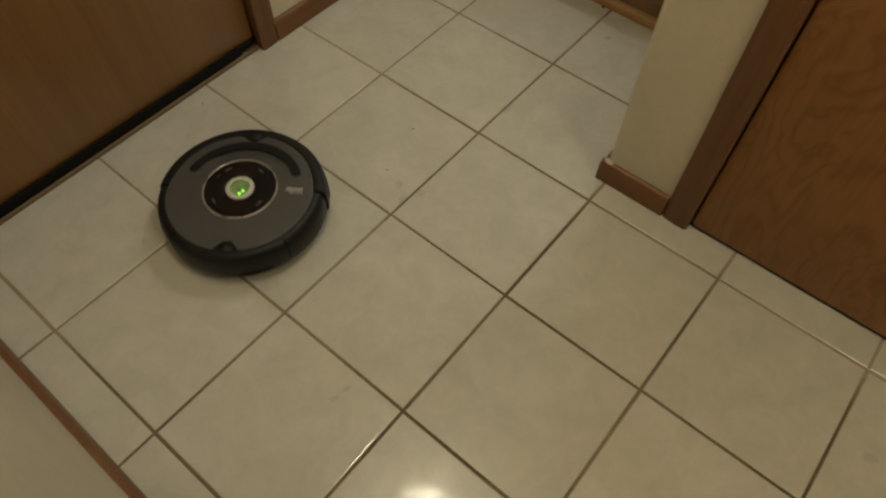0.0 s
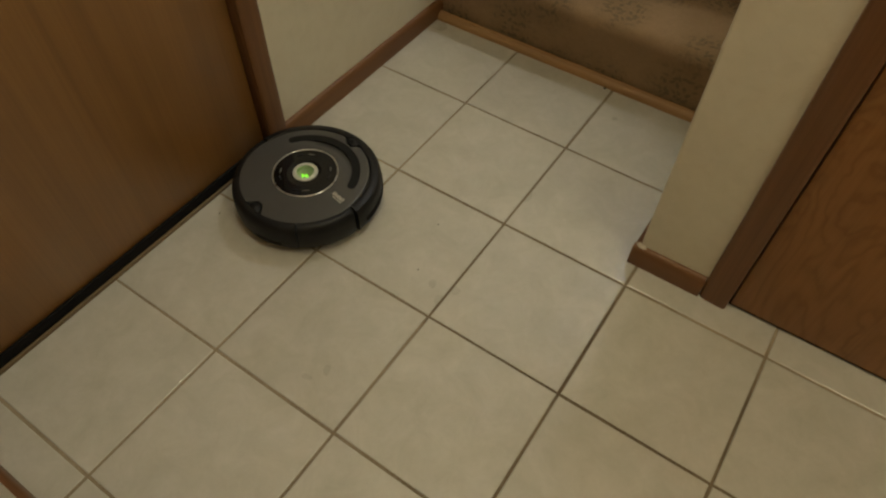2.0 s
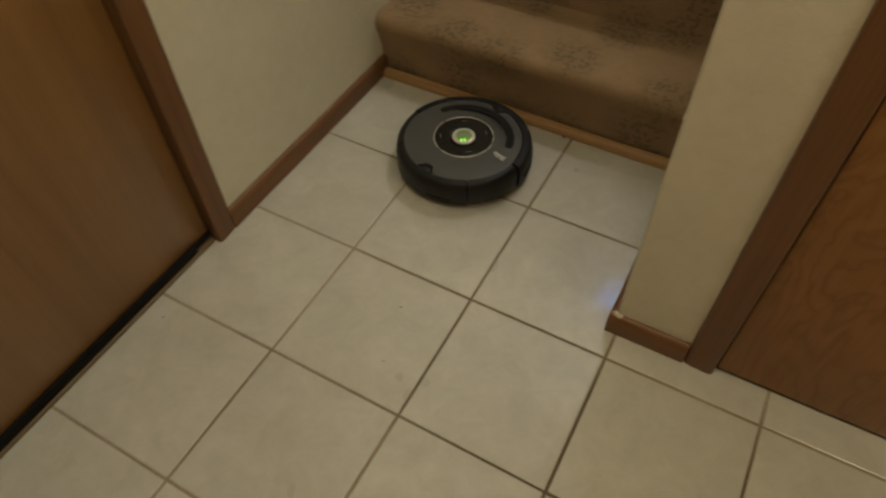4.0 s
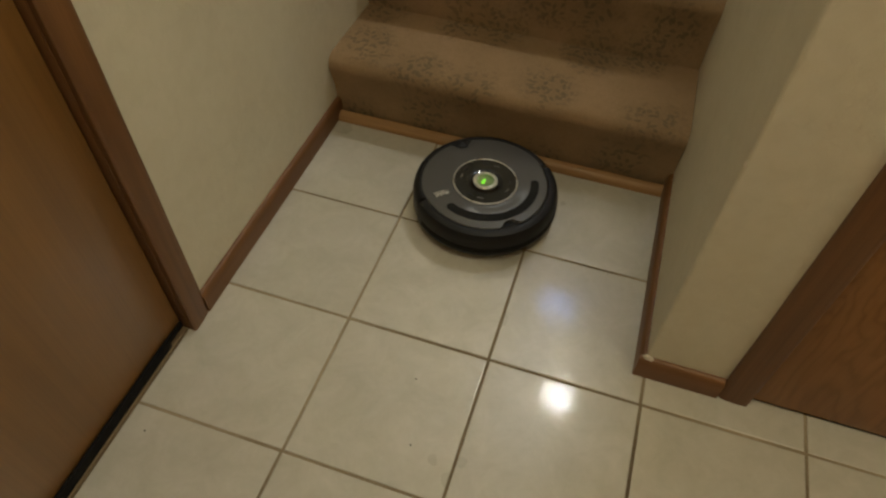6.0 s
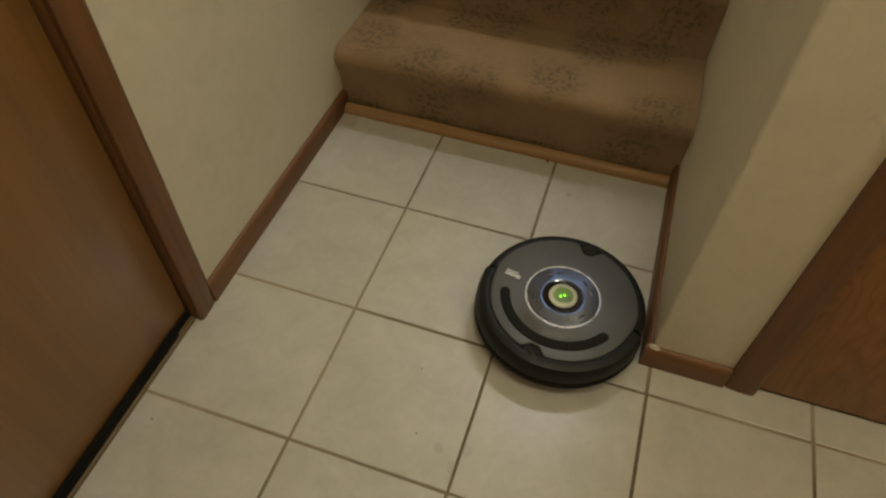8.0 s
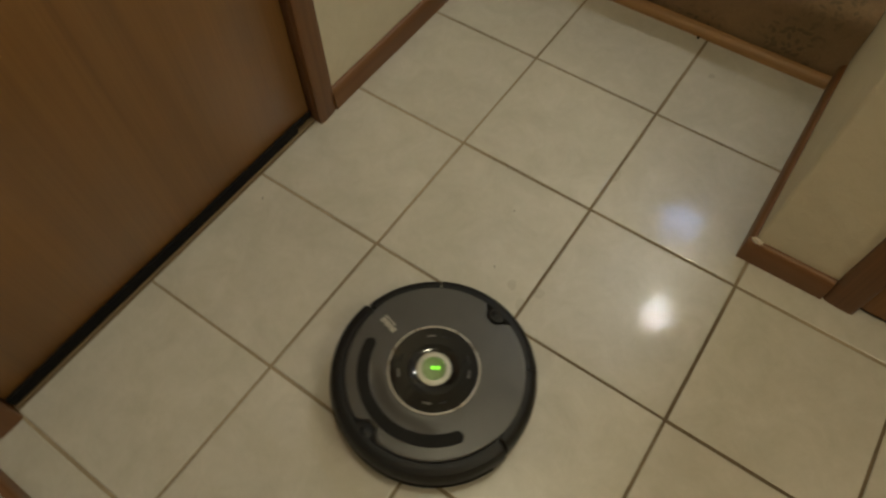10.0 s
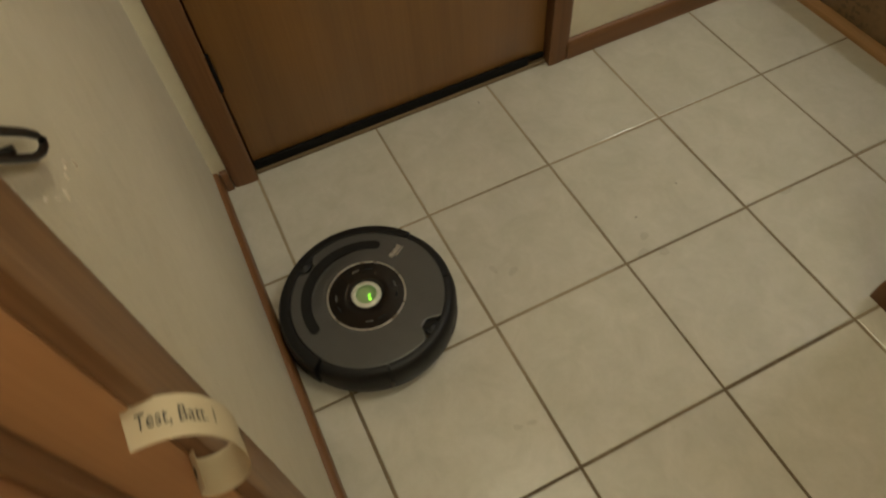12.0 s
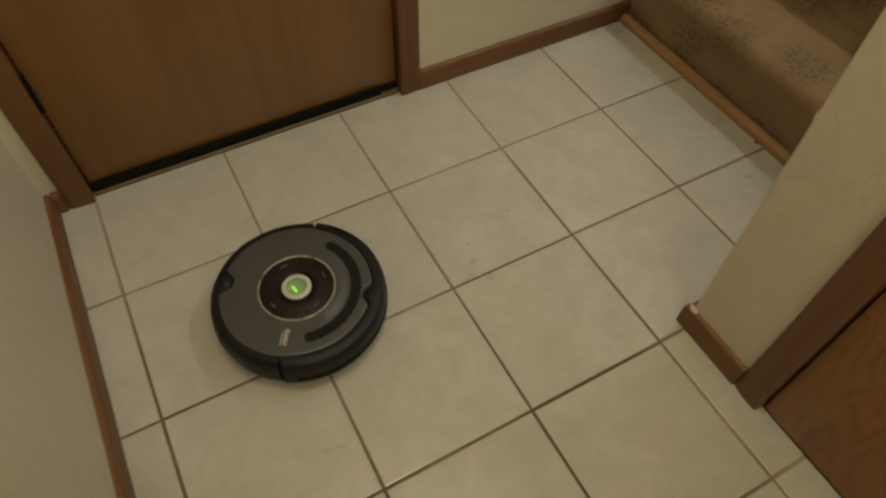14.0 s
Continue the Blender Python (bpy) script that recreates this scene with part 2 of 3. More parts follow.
STAIR_GLASS = glow("stair_lamp_glass", (1.0, 0.99, 0.91), 405.0)
DUSK = glow("dusk_window", (0.30, 0.50, 1.0), 13.0)
CHIP = material("bare_plaster", (0.66, 0.60, 0.50), 0.9)
CEILING = material("ceiling_paint", (0.76, 0.74, 0.68), 0.8)


# ---- mesh helpers ----
def finish(name, bm, mat, smooth=False):
    me = bpy.data.meshes.new(name)
    bm.normal_update()
    bm.to_mesh(me)
    bm.free()
    me.materials.append(mat)
    if smooth:
        me.polygons.foreach_set("use_smooth", [True] * len(me.polygons))
        me.set_sharp_from_angle(angle=radians(38))
    return me


def part(name, bm, mat, parent, label="", smooth=True):
    ob = new(name, finish(name, bm, mat, smooth))
    ob.parent = parent
    return tagged(ob, label)


def thing(name, label, category, group="", kind="", at=None):
    ob = new(name)
    ob.empty_display_size = 0.05
    if at is not None:
        ob.matrix_basis = at
    return tagged(ob, label, category, group, kind)


def box(x0, y0, z0, x1, y1, z1, bevel=0.0, bm=None, segments=2):
    own = bmesh.new()
    bmesh.ops.create_cube(own, size=1)
    for v in own.verts:
        v.co = ((x0 + x1) / 2 + v.co.x * (x1 - x0), (y0 + y1) / 2 + v.co.y * (y1 - y0), (z0 + z1) / 2 + v.co.z * (z1 - z0))
    if bevel:
        bmesh.ops.bevel(own, geom=own.edges[:], offset=bevel, segments=segments, affect="EDGES", profile=0.5)
    if bm is None:
        return own
    me = bpy.data.meshes.new("scrap")
    own.to_mesh(me)
    own.free()
    bm.from_mesh(me)
    bpy.data.meshes.remove(me)
    return bm


def sweep(profile, start, end, across, up, cuts=1, wobble=0.0):
    """A bar from start to end with the outline profile, a loop of (across, up)."""
    bm = bmesh.new()
    start, end, across, up = Vector(start), Vector(end), Vector(across), Vector(up)
    rings = []
    for i in range(cuts + 1):
        c = start.lerp(end, i / cuts)
        s = wobble * noise.noise((c.x * 7, c.y * 7, c.z * 7 + 3)) if wobble else 0
        rings.append([bm.verts.new(c + across * (a + (s if a > 0 else 0)) + up * u) for a, u in profile])
    for r, q in zip(rings, rings[1:]):
        for i in range(len(profile)):
            j = (i + 1) % len(profile)
            bm.faces.new((r[i], r[j], q[j], q[i]))
    bm.faces.new(rings[0][::-1])
    bm.faces.new(rings[-1])
    bmesh.ops.recalc_face_normals(bm, faces=bm.faces)
    return bm


def lathe(profile, segments=96, a0=0.0, a1=360.0, closed=False):
    """Turns (radius, height) pairs about z between two angles from +y, clockwise as seen from above."""
    bm = bmesh.new()
    full = a1 - a0 >= 359.99
    count = segments if full else segments + 1
    rings = []
    for i in range(count):
        a = radians(a0 + (a1 - a0) * i / segments)
        rings.append([bm.verts.new((r * math.sin(a), r * math.cos(a), z)) for r, z in profile])
    pairs = list(zip(rings, rings[1:])) + ([(rings[-1], rings[0])] if full else [])
    loop = len(profile) if closed else len(profile) - 1
    for r, q in pairs:
        for i in range(loop):
            j = (i + 1) % len(profile)
            bm.faces.new((r[i], r[j], q[j], q[i]))
    if closed and not full:
        bm.faces.new(rings[0])
        bm.faces.new(rings[-1][::-1])
    bmesh.ops.remove_doubles(bm, verts=bm.verts, dist=1e-6)
    bmesh.ops.recalc_face_normals(bm, faces=bm.faces)
    return bm


def tube(points, radius, sides=10):
    """A round wire through the points."""
    bm = bmesh.new()
    points = [Vector(p) for p in points]
    rings = []
    for i, p in enumerate(points):
        d = (points[min(i + 1, len(points) - 1)] - points[max(i - 1, 0)]).normalized()
        side = d.cross(Vector((0.13, 0.27, 1.0))).normalized()
        top = side.cross(d)
        rings.append([bm.verts.new(p + radius * (math.cos(k) * side + math.sin(k) * top)) for k in (2 * math.pi * j / sides for j in range(sides))])
    for r, q in zip(rings, rings[1:]):
        for j in range(sides):
            bm.faces.new((r[j], r[(j + 1) % sides], q[(j + 1) % sides], q[j]))
    bm.faces.new(rings[0][::-1])
    bm.faces.new(rings[-1])
    bmesh.ops.recalc_face_normals(bm, faces=bm.faces)
    return bm


def structure(name, bm, mat, label, category, smooth=False):
    ob = new(name, finish(name, bm, mat, smooth))
    return tagged(ob, label, category, kind="structure")


# ---- plan, in metres ----
LEFT, NEAR, CORNER_X, CORNER_Y = -0.600, -0.697, 0.293, 0.379  # wall faces
RIGHT, BACK, TOP, LOFT = 2.75, 2.45, 2.40, 3.25
PITCH, JOINT = 0.305, 0.0055
CRUMBS = ((-0.087, 0.085), (-0.123, 0.215), (-0.560, -0.047))
STRIP_Y = 0.885

# walls, each with its door opening
w = box(LEFT - 0.12, NEAR - 0.12, 0, LEFT, -0.622, 2.7)
box(LEFT - 0.12, -0.622, 2.05, LEFT, 0.186, 2.7, bm=w)
box(LEFT - 0.12, 0.186, 0, LEFT, BACK, 2.7, bm=w)
box(LEFT - 0.12, 0.38, 2.7, LEFT, BACK, LOFT, bm=w)
structure("wall_left", w, WALL, "cream painted plaster wall with a front door opening", "wall")

w = box(LEFT, NEAR - 0.12, 0, 0.328, NEAR, TOP)
box(0.328, NEAR - 0.12, 2.05, 1.10, NEAR, TOP, bm=w)
box(1.10, NEAR - 0.12, 0, RIGHT + 0.12, NEAR, TOP, bm=w)
structure("wall_near", w, WALL, "cream painted plaster wall, scuffed, with a door opening", "wall")

w = bmesh.new()
plan = [(CORNER_X + 0.006 - 0.006 * math.cos(radians(a)), CORNER_Y + 0.006 - 0.006 * math.sin(radians(a))) for a in range(0, 91, 15)]
plan += [(0.488, CORNER_Y), (0.488, CORNER_Y + 0.115), (CORNER_X + 0.115, CORNER_Y + 0.115), (CORNER_X + 0.115, BACK), (CORNER_X, BACK)]
low, high = [w.verts.new((x, y, 0)) for x, y in plan], [w.verts.new((x, y, TOP)) for x, y in plan]
for k in range(len(plan)):
    q = (k + 1) % len(plan)
    w.faces.new((low[k], low[q], high[q], high[k]))
w.faces.new(low[::-1])
w.faces.new(high)
bmesh.ops.recalc_face_normals(w, faces=w.faces)
structure("wall_stair_side", w, WALL, "cream plaster wall beside the stairs, its end rounded", "wall", True)
# unseen, made up to cut off the stair lamp's reflection in the floor
structure("wall_stair_side_upper", box(CORNER_X, CORNER_Y + 0.115, TOP, CORNER_X + 0.115, BACK, 2.55), WALL, "unseen cream half wall added to block the stair lamp from the hall", "wall")
w = box(0.488, CORNER_Y, 2.05, 1.28, CORNER_Y + 0.115, TOP)
box(1.28, CORNER_Y, 0, RIGHT, CORNER_Y + 0.115, TOP, bm=w)
structure("wall_closet", w, WALL, "plain cream plaster wall round the closet door", "wall")
structure("wall_right", box(RIGHT, NEAR, 0, RIGHT + 0.12, BACK, LOFT), WALL, "plain cream plaster wall", "wall")
# the far wall over the stairs, with a small window
w = box(LEFT, BACK, 0, RIGHT, BACK + 0.12, 2.58)
box(LEFT, BACK, 2.58, -0.03, BACK + 0.12, 2.88, bm=w)
box(0.25, BACK, 2.58, RIGHT, BACK + 0.12, 2.88, bm=w)
box(LEFT, BACK, 2.88, RIGHT, BACK + 0.12, LOFT, bm=w)
structure("wall_far", w, WALL, "plain cream plaster wall over the stairs", "wall")
structure("wall_loft", box(LEFT, CORNER_Y, TOP + 0.15, RIGHT, CORNER_Y + 0.12, LOFT), WALL, "plain cream plaster wall upstairs", "wall")
window = structure("window_1", box(-0.03, BACK + 0.06, 2.58, 0.25, BACK + 0.07, 2.88), DUSK, "small window with blue dusk light", "window")
wf = box(-0.03, BACK + 0.02, 2.58, 0.25, BACK + 0.055, 2.605)
box(-0.03, BACK + 0.02, 2.855, 0.25, BACK + 0.055, 2.88, bm=wf)
box(-0.03, BACK + 0.02, 2.605, -0.005, BACK + 0.055, 2.855, bm=wf)
box(0.225, BACK + 0.02, 2.605, 0.25, BACK + 0.055, 2.855, bm=wf)
part("window_frame", wf, TRIM_Z, window, smooth=False)

c = box(LEFT, NEAR, TOP, RIGHT, CORNER_Y + 0.11, TOP + 0.15)
box(CORNER_X + 0.116, CORNER_Y + 0.116, TOP, RIGHT, BACK, TOP + 0.15, bm=c)
structure("ceiling", c, CEILING, "plain off-white ceiling", "ceiling")
structure("ceiling_upper", box(LEFT - 0.12, 0.37, LOFT, RIGHT + 0.12, BACK + 0.12, LOFT + 0.1), CEILING, "plain off-white ceiling upstairs", "ceiling")

# baseboards: rounded on top, 57 mm high
BASE = [(0, 0), (0.013, 0), (0.0135, 0.036), (0.012, 0.048), (0.0085, 0.0545), (0.004, 0.057), (0, 0.057)]


def baseboard(start, end, across, mat, label="brown stained wooden baseboard along the wall"):
    length = (Vector(end) - Vector(start)).length
    ob = structure("baseboard", sweep(BASE, start, end, across, (0, 0, 1), max(2, int(length / 0.06)), 0.0012), mat, label, "baseboard", True)
    return ob


baseboard((LEFT, 0.2245, 0), (LEFT, 0.93, 0), (1, 0, 0), TRIM_Y)
baseboard((LEFT, NEAR + 0.0145, 0), (LEFT, -0.6665, 0), (1, 0, 0), TRIM_Y, "short brown baseboard between the door casing and the corner")
baseboard((LEFT + 0.0005, NEAR, 0), (0.2835, NEAR, 0), (0, 1, 0), TRIM_X)
baseboard((CORNER_X - 0.0130, CORNER_Y, 0), (0.4435, CORNER_Y, 0), (0, -1, 0), TRIM_X, "scuffed brown wooden baseboard round the wall end")
baseboard((CORNER_X, CORNER_Y, 0), (CORNER_X, 0.93, 0), (-1, 0, 0), TRIM_Y)
baseboard((1.335, CORNER_Y, 0), (RIGHT, CORNER_Y, 0), (0, -1, 0), TRIM_X)
baseboard((1.16, NEAR, 0), (RIGHT, NEAR, 0), (0, 1, 0), TRIM_X)

# rounded casing, 57 mm wide: across the wall face, then proud of it
CASING = [(0, 0), (0, 0.0098), (0.0025, 0.0120), (0.008, 0.0131), (0.024, 0.0130), (0.042, 0.0118), (0.051, 0.0100), (0.0560, 0.0066), (0.0575, 0)]


def door(name, label, origin, along, out, width, slab_mat, slab_back, trims, sweep_strip=False, base=0.008, gap=0.004, jamb_mat=None, casing_mat=None):
    """A flush door in its frame. origin: floor point of the first jamb's face on the wall's face; along: way to the other jamb; out: way out of the wall."""
    o, a, d = Vector(origin), Vector(along), Vector(out)
    up = Vector((0, 0, 1))
    top = thing(name, label, "door", kind="structure")

    def bar(x0, x1, d0, d1, z0, z1, bevel, title, mat, text=""):
        p, q = o + a * x0 + d * d0 + up * z0, o + a * x1 + d * d1 + up * z1
        return part(title, box(min(p.x, q.x), min(p.y, q.y), p.z, max(p.x, q.x), max(p.y, q.y), q.z, bevel), mat, top, text)

    slab = bar(gap, width - gap, -slab_back - 0.035, -slab_back, base + 0.009, 2.03, 0.002, "door_panel", slab_mat)
    side, jamb = TRIM_Z, jamb_mat or TRIM_Z
    bar(-0.014, 0, -0.118, -0.001, 0, 2.046, 0.0015, "jamb", jamb)
    bar(width, width + 0.014, -0.118, -0.001, 0, 2.046, 0.0015, "jamb", jamb)
    bar(0, width, -0.118, -0.001, 2.034, 2.046, 0.0015, "jamb", jamb)
    bar(0, 0.011, -slab_back - 0.075, -slab_back - 0.037, 0, 2.03, 0.002, "door_stop", jamb)
    bar(width - 0.011, width, -slab_back - 0.075, -slab_back - 0.037, 0, 2.03, 0.002, "door_stop", jamb)
    for x, s in ((-0.0005, -1), (width + 0.0005, 1)):
        p = o + a * x
        part("casing", sweep(CASING, p, p + up * 2.10, a * s, d, 24, 0.0012), casing_mat or side, top)
    p = o + up * 2.045
    part("casing", sweep(CASING, p, p + a * width, up, d, 2), trims, top)
    if jamb_mat:
        bar(0, 0.013, -slab_back, -slab_back + 0.012, 0, 2.03, 0.002, "door_stop", casing_mat or side, "door stop in the casing's wood, darker than the door")
    if sweep_strip:
        bar(0.004, width - 0.05, -slab_back, -slab_back + 0.008, 0.011, 0.038, 0.003, "door_sweep", RUBBER, "black rubber door sweep")
        bar(width - 0.05, width - 0.004, -slab_back, -slab_back + 0.006, 0.018, 0.036, 0.003, "door_sweep", RUBBER, "black rubber door sweep end")
    bar(0.001, width - 0.001, -0.118, -slab_back + (0.011 if sweep_strip else -0.004), -0.0008, 0.010 if sweep_strip else 0.006, 0.003, "threshold", SILL if sweep_strip else RUBBER, "worn tan threshold" if sweep_strip else "dark worn threshold")
    return top


front_door = door("door_1", "closed flush front door, stained reddish brown, black sweep at its foot", (LEFT, -0.608, 0), (0, 1, 0), (1, 0, 0), 0.780, DOOR, 0.014, TRIM_Y, True)
hinge = lathe([(0, -0.045), (0.0065, -0.045), (0.0065, 0.045), (0, 0.045)], 16)
bmesh.ops.translate(hinge, vec=(LEFT - 0.007, -0.6065, 0.30), verts=hinge.verts)
part("hinge", hinge, RUBBER, front_door, "dark hinge knuckle")
door("door_2", "closed dark brown veneer closet door with flame grain", (0.5025, CORNER_Y, 0), (1, 0, 0), (0, -1, 0), 0.770, VENEER, 0.004, TRIM_X, False, 0.0, 0.004)
door("door_3", "closed orange-brown flush door in a moulded wooden casing", (0.342, NEAR, 0), (1, 0, 0), (0, 1, 0), 0.765, DOOR_PALE, 0.052, TRIM_X, False, 0.0, 0.004, DOOR_PALE, TRIM_PALE)

# oak quarter round at the foot of the stairs
QUARTER = [(0, 0), (0.022, 0), (0.0217, 0.008), (0.018, 0.016), (0.012, 0.0205), (0.004, 0.0225), (0, 0.0225)]
tagged(new("shoe_moulding", finish("shoe_moulding", sweep(QUARTER, (LEFT + 0.0140, STRIP_Y + 0.022, 0), (CORNER_X - 0.0140, STRIP_Y + 0.022, 0), (0, -1, 0), (0, 0, 1), 20, 0.0008), OAK, True)),
       "honey oak quarter-round strip under the first stair", "moulding", kind="structure")


# ---- staircase ----
def staircase():
    top = thing("staircase", "straight stairs in worn brown carpet with dark leaf sprays", "stairs", kind="structure")
    rise, run = 0.195, 0.243
    for k in range(6):
        y, z = 0.9105 + k * run, k * rise
        low = z + (0.0012 if k == 0 else -0.004)
        loop = [(y + 0.006, low), (y + 0.005, z + 0.05), (y + 0.001, z + 0.095), (y - 0.009, z + 0.128)]
        cy, cz, r = y + 0.008, z + rise - 0.030, 0.030
        for a in range(200, 85, -12):
            loop.append((cy + r * math.cos(radians(a)) * 0.95, cz + r * math.sin(radians(a))))
        loop += [(y + 0.06, z + rise + 0.001), (y + run * 0.6, z + rise), (y + run + 0.004, z + rise), (y + run + 0.004, low)]
        bm = bmesh.new()
        xs = [LEFT + 0.001 + i * (CORNER_X - LEFT - 0.002) / 40 for i in range(41)]
        rings = []
        for x in xs:
            ring = []
            for n_, (py, pz) in enumerate(loop):
                s = 0.0 if n_ in (0, len(loop) - 1, len(loop) - 2) else 0.0030 * noise.noise((x * 6, py * 9, pz * 9))
                ring.append(bm.verts.new((x, py - s, pz + s)))
            rings.append(ring)
        for p, q in zip(rings, rings[1:]):
            for i in range(len(loop)):
                j = (i + 1) % len(loop)
                bm.faces.new((p[i], p[j], q[j], q[i]))
        bm.faces.new(rings[0][::-1])
        bm.faces.new(rings[-1])
        bmesh.ops.recalc_face_normals(bm, faces=bm.faces)
        part("step", bm, CARPET, top)
    return top


staircase()


# ---- lamps overhead ----
def ceiling_lamp(x, y, z, glass, size, label):
    top = thing("ceiling_lamp", label, "lamp", at=Matrix.Translation((x, y, z)))

    def turned(profile):
        return lathe([(r * size, h * size) for r, h in profile], 48)

    part("base_plate", turned([(0, 0), (0.15, 0), (0.15, -0.018), (0.14, -0.024), (0, -0.024)]), IRON, top, "dark metal base plate")
    part("shade", turned([(0.128, -0.026), (0.125, -0.05), (0.108, -0.078), (0.075, -0.098), (0.035, -0.108), (0, -0.110)]), glass, top, "lit frosted glass dome")
    return top


ceiling_lamp(*HALL_LAMP, HALL_GLASS, 0.75, "lit frosted glass dome lamp under the hall ceiling")
ceiling_lamp(*STAIR_LAMP, STAIR_GLASS, 0.45, "lit frosted glass dome lamp over the stairs")
# unseen lamp, put in only to light the closet wall and near door
ceiling_lamp(*FILL_LAMP, FILL_GLASS, 1.0, "unseen fill lamp added at the hall's far end, a lit frosted glass dome")


# ---- robot vacuum ----
def robot_vacuum():
    top = thing("robot_vacuum", "round black and grey robot vacuum with a lit green button", "robot vacuum")
    part("chassis", lathe([(0, 0.008), (0.138, 0.008), (0.152, 0.014), (0.157, 0.024), (0.158, 0.052), (0.157, 0.070), (0.150, 0.080), (0.140, 0.081), (0, 0.074)], 128), BLACK, top)
    rim = [(0.150, 0.018), (0.163, 0.019), (0.1672, 0.026), (0.1682, 0.046), (0.1678, 0.064), (0.1656, 0.0755), (0.1615, 0.0830), (0.1570, 0.0862), (0.1515, 0.0872), (0.1475, 0.0868), (0.1460, 0.0850), (0.1400, 0.0800), (0.150, 0.05)]
    bumper = part("bumper", lathe([(r + (0.0034 if r > 0.16 else 0.0), z) for r, z in rim], 90, -88, 88, True), BLACK, top, "matt black front bumper")
    part("bumper_band", lathe([(0.168, 0.034), (0.1728, 0.035), (0.1728, 0.047), (0.168, 0.048)], 90, -80, 80, True), RUBBER, bumper)
    for a0, a1 in ((90.5, 136.4), (223.6, 269.5)):
        part("side_panel", lathe(rim, 24, a0, a1, True), BLACK, top)
    dust_bin = part("dust_bin", lathe([(r + (0.0008 if r > 0.16 else 0.0), z) for r, z in rim], 44, 137.3, 222.7, True), BLACK, top, "black dust bin at the back")
    part("filter_vent", lathe([(0.1670, 0.030), (0.1696, 0.031), (0.1696, 0.038), (0.1670, 0.039)], 24, 150, 172, True), MATT, dust_bin)

    # the cover: two scallops in its edge, a finger hollow before the handle
    def smooth(a, b, x):
        t = min(max((x - a) / (b - a), 0.0), 1.0)
        return t * t * (3 - 2 * t)

    def edge_radius(deg):
        front, back = abs((deg + 180) % 360 - 180), abs(deg % 360 - 180)
        r = 0.1445 + 0.0050 * smooth(75, 105, front)
        return r - 0.0165 * (1 - smooth(2.5, 11.0, front)) - 0.0235 * (1 - smooth(3.0, 12.0, back))

    def on_cover(r):
        return 0.0896 - 0.0026 * (max(r - 0.078, 0.0) / 0.066) ** 1.4

    def hollow(r, deg):
        return 0.0055 * smooth(0.079, 0.101, r) * (1 - smooth(0.106, 0.113, r)) * (1 - smooth(26, 56, abs((deg + 180) % 360 - 180)))

    bm = bmesh.new()
    spokes = []
    for k in range(240):
        deg = k * 1.5
        edge, sn, cs = edge_radius(deg), math.sin(radians(deg)), math.cos(radians(deg))
        pairs = [(0.0745, 0.087), (0.0752, on_cover(0.0752))]
        for q in range(1, 21):
            r = 0.0752 + (edge - 0.0025 - 0.0752) * q / 20
            pairs.append((r, on_cover(r) - hollow(r, deg)))
        z = on_cover(edge)
        pairs += [(edge - 0.0010, z - 0.0005), (edge, z - 0.0016), (edge + 0.0002, z - 0.008)]
        spokes.append([bm.verts.new((r * sn, r * cs, z_)) for r, z_ in pairs])
    for p, q in zip(spokes, spokes[1:] + spokes[:1]):
        for i in range(len(p) - 1):
            bm.faces.new((p[i], p[i + 1], q[i + 1], q[i]))
    bmesh.ops.recalc_face_normals(bm, faces=bm.faces)
    part("cover", bm, GREY, top, "dark grey satin plastic cover")
    slot = bmesh.new()
    mid, half, lift = 0.1145, 0.0098, 0.0009
    def at(r, a, dz):
        return (r * math.sin(a), r * math.cos(a), on_cover(r) + dz)

    pts = []
    for i in range(61):
        a = radians(-66 + 132 * i / 60)
        pts.append((mid + half, a))
    for i in range(1, 12):
        t = math.pi * i / 12
        pts.append((mid + half * math.cos(t), radians(66) + half * math.sin(t) / mid))
    for i in range(61):
        a = radians(66 - 132 * i / 60)
        pts.append((mid - half, a))
    for i in range(1, 12):
        t = math.pi * i / 12
        pts.append((mid - half * math.cos(t), radians(-66) - half * math.sin(t) / mid))
    upper = [slot.verts.new(at(r, a, lift)) for r, a in pts]
    lower = [slot.verts.new(at(r, a, -0.004)) for r, a in pts]
    for i in range(len(pts)):
        j = (i + 1) % len(pts)
        slot.faces.new((upper[i], upper[j], lower[j], lower[i]))
    # close the top with strips across the slot
    n_arc, n_cap = 61, 11
    for i in range(60):
        a_, b_ = i, i + 1
        c_, d_ = n_arc + n_cap + (60 - i - 1), n_arc + n_cap + (60 - i)
        slot.faces.new((upper[a_], upper[b_], upper[c_], upper[d_]))
    slot.faces.new([upper[60]] + [upper[61 + i] for i in range(11)] + [upper[72]])
    slot.faces.new([upper[132]] + [upper[133 + i] for i in range(11)] + [upper[0]])
    bmesh.ops.recalc_face_normals(slot, faces=slot.faces)
    part("handle", slot, MATT, top, "black curved carrying handle", smooth=False)
    part("trim_ring", lathe([(0.0716, 0.086), (0.0718, 0.0902), (0.0726, 0.0909), (0.0740, 0.0909), (0.0750, 0.0901), (0.0751, 0.086)], 96, closed=True), CHROME, top, "thin silver trim ring")
    panel = part("control_panel", lathe([(0.0717, 0.0899), (0.060, 0.0899), (0.045, 0.0900), (0.030, 0.0901), (0.0288, 0.0893), (0.0286, 0.0760)], 96), GLOSS, top, "glossy black control panel")
    for deg in (-62, -36, 36, 62, 128, 152, 208, 232):
        a = radians(deg)
        b = box(-0.007, -0.0016, 0.0898, 0.007, 0.0016, 0.0908, 0.0006)
        bmesh.ops.transform(b, matrix=Matrix.Translation((0.057 * math.sin(a), 0.057 * math.cos(a), 0)) @ Matrix.Rotation(-a, 4, "Z"), verts=b.verts)
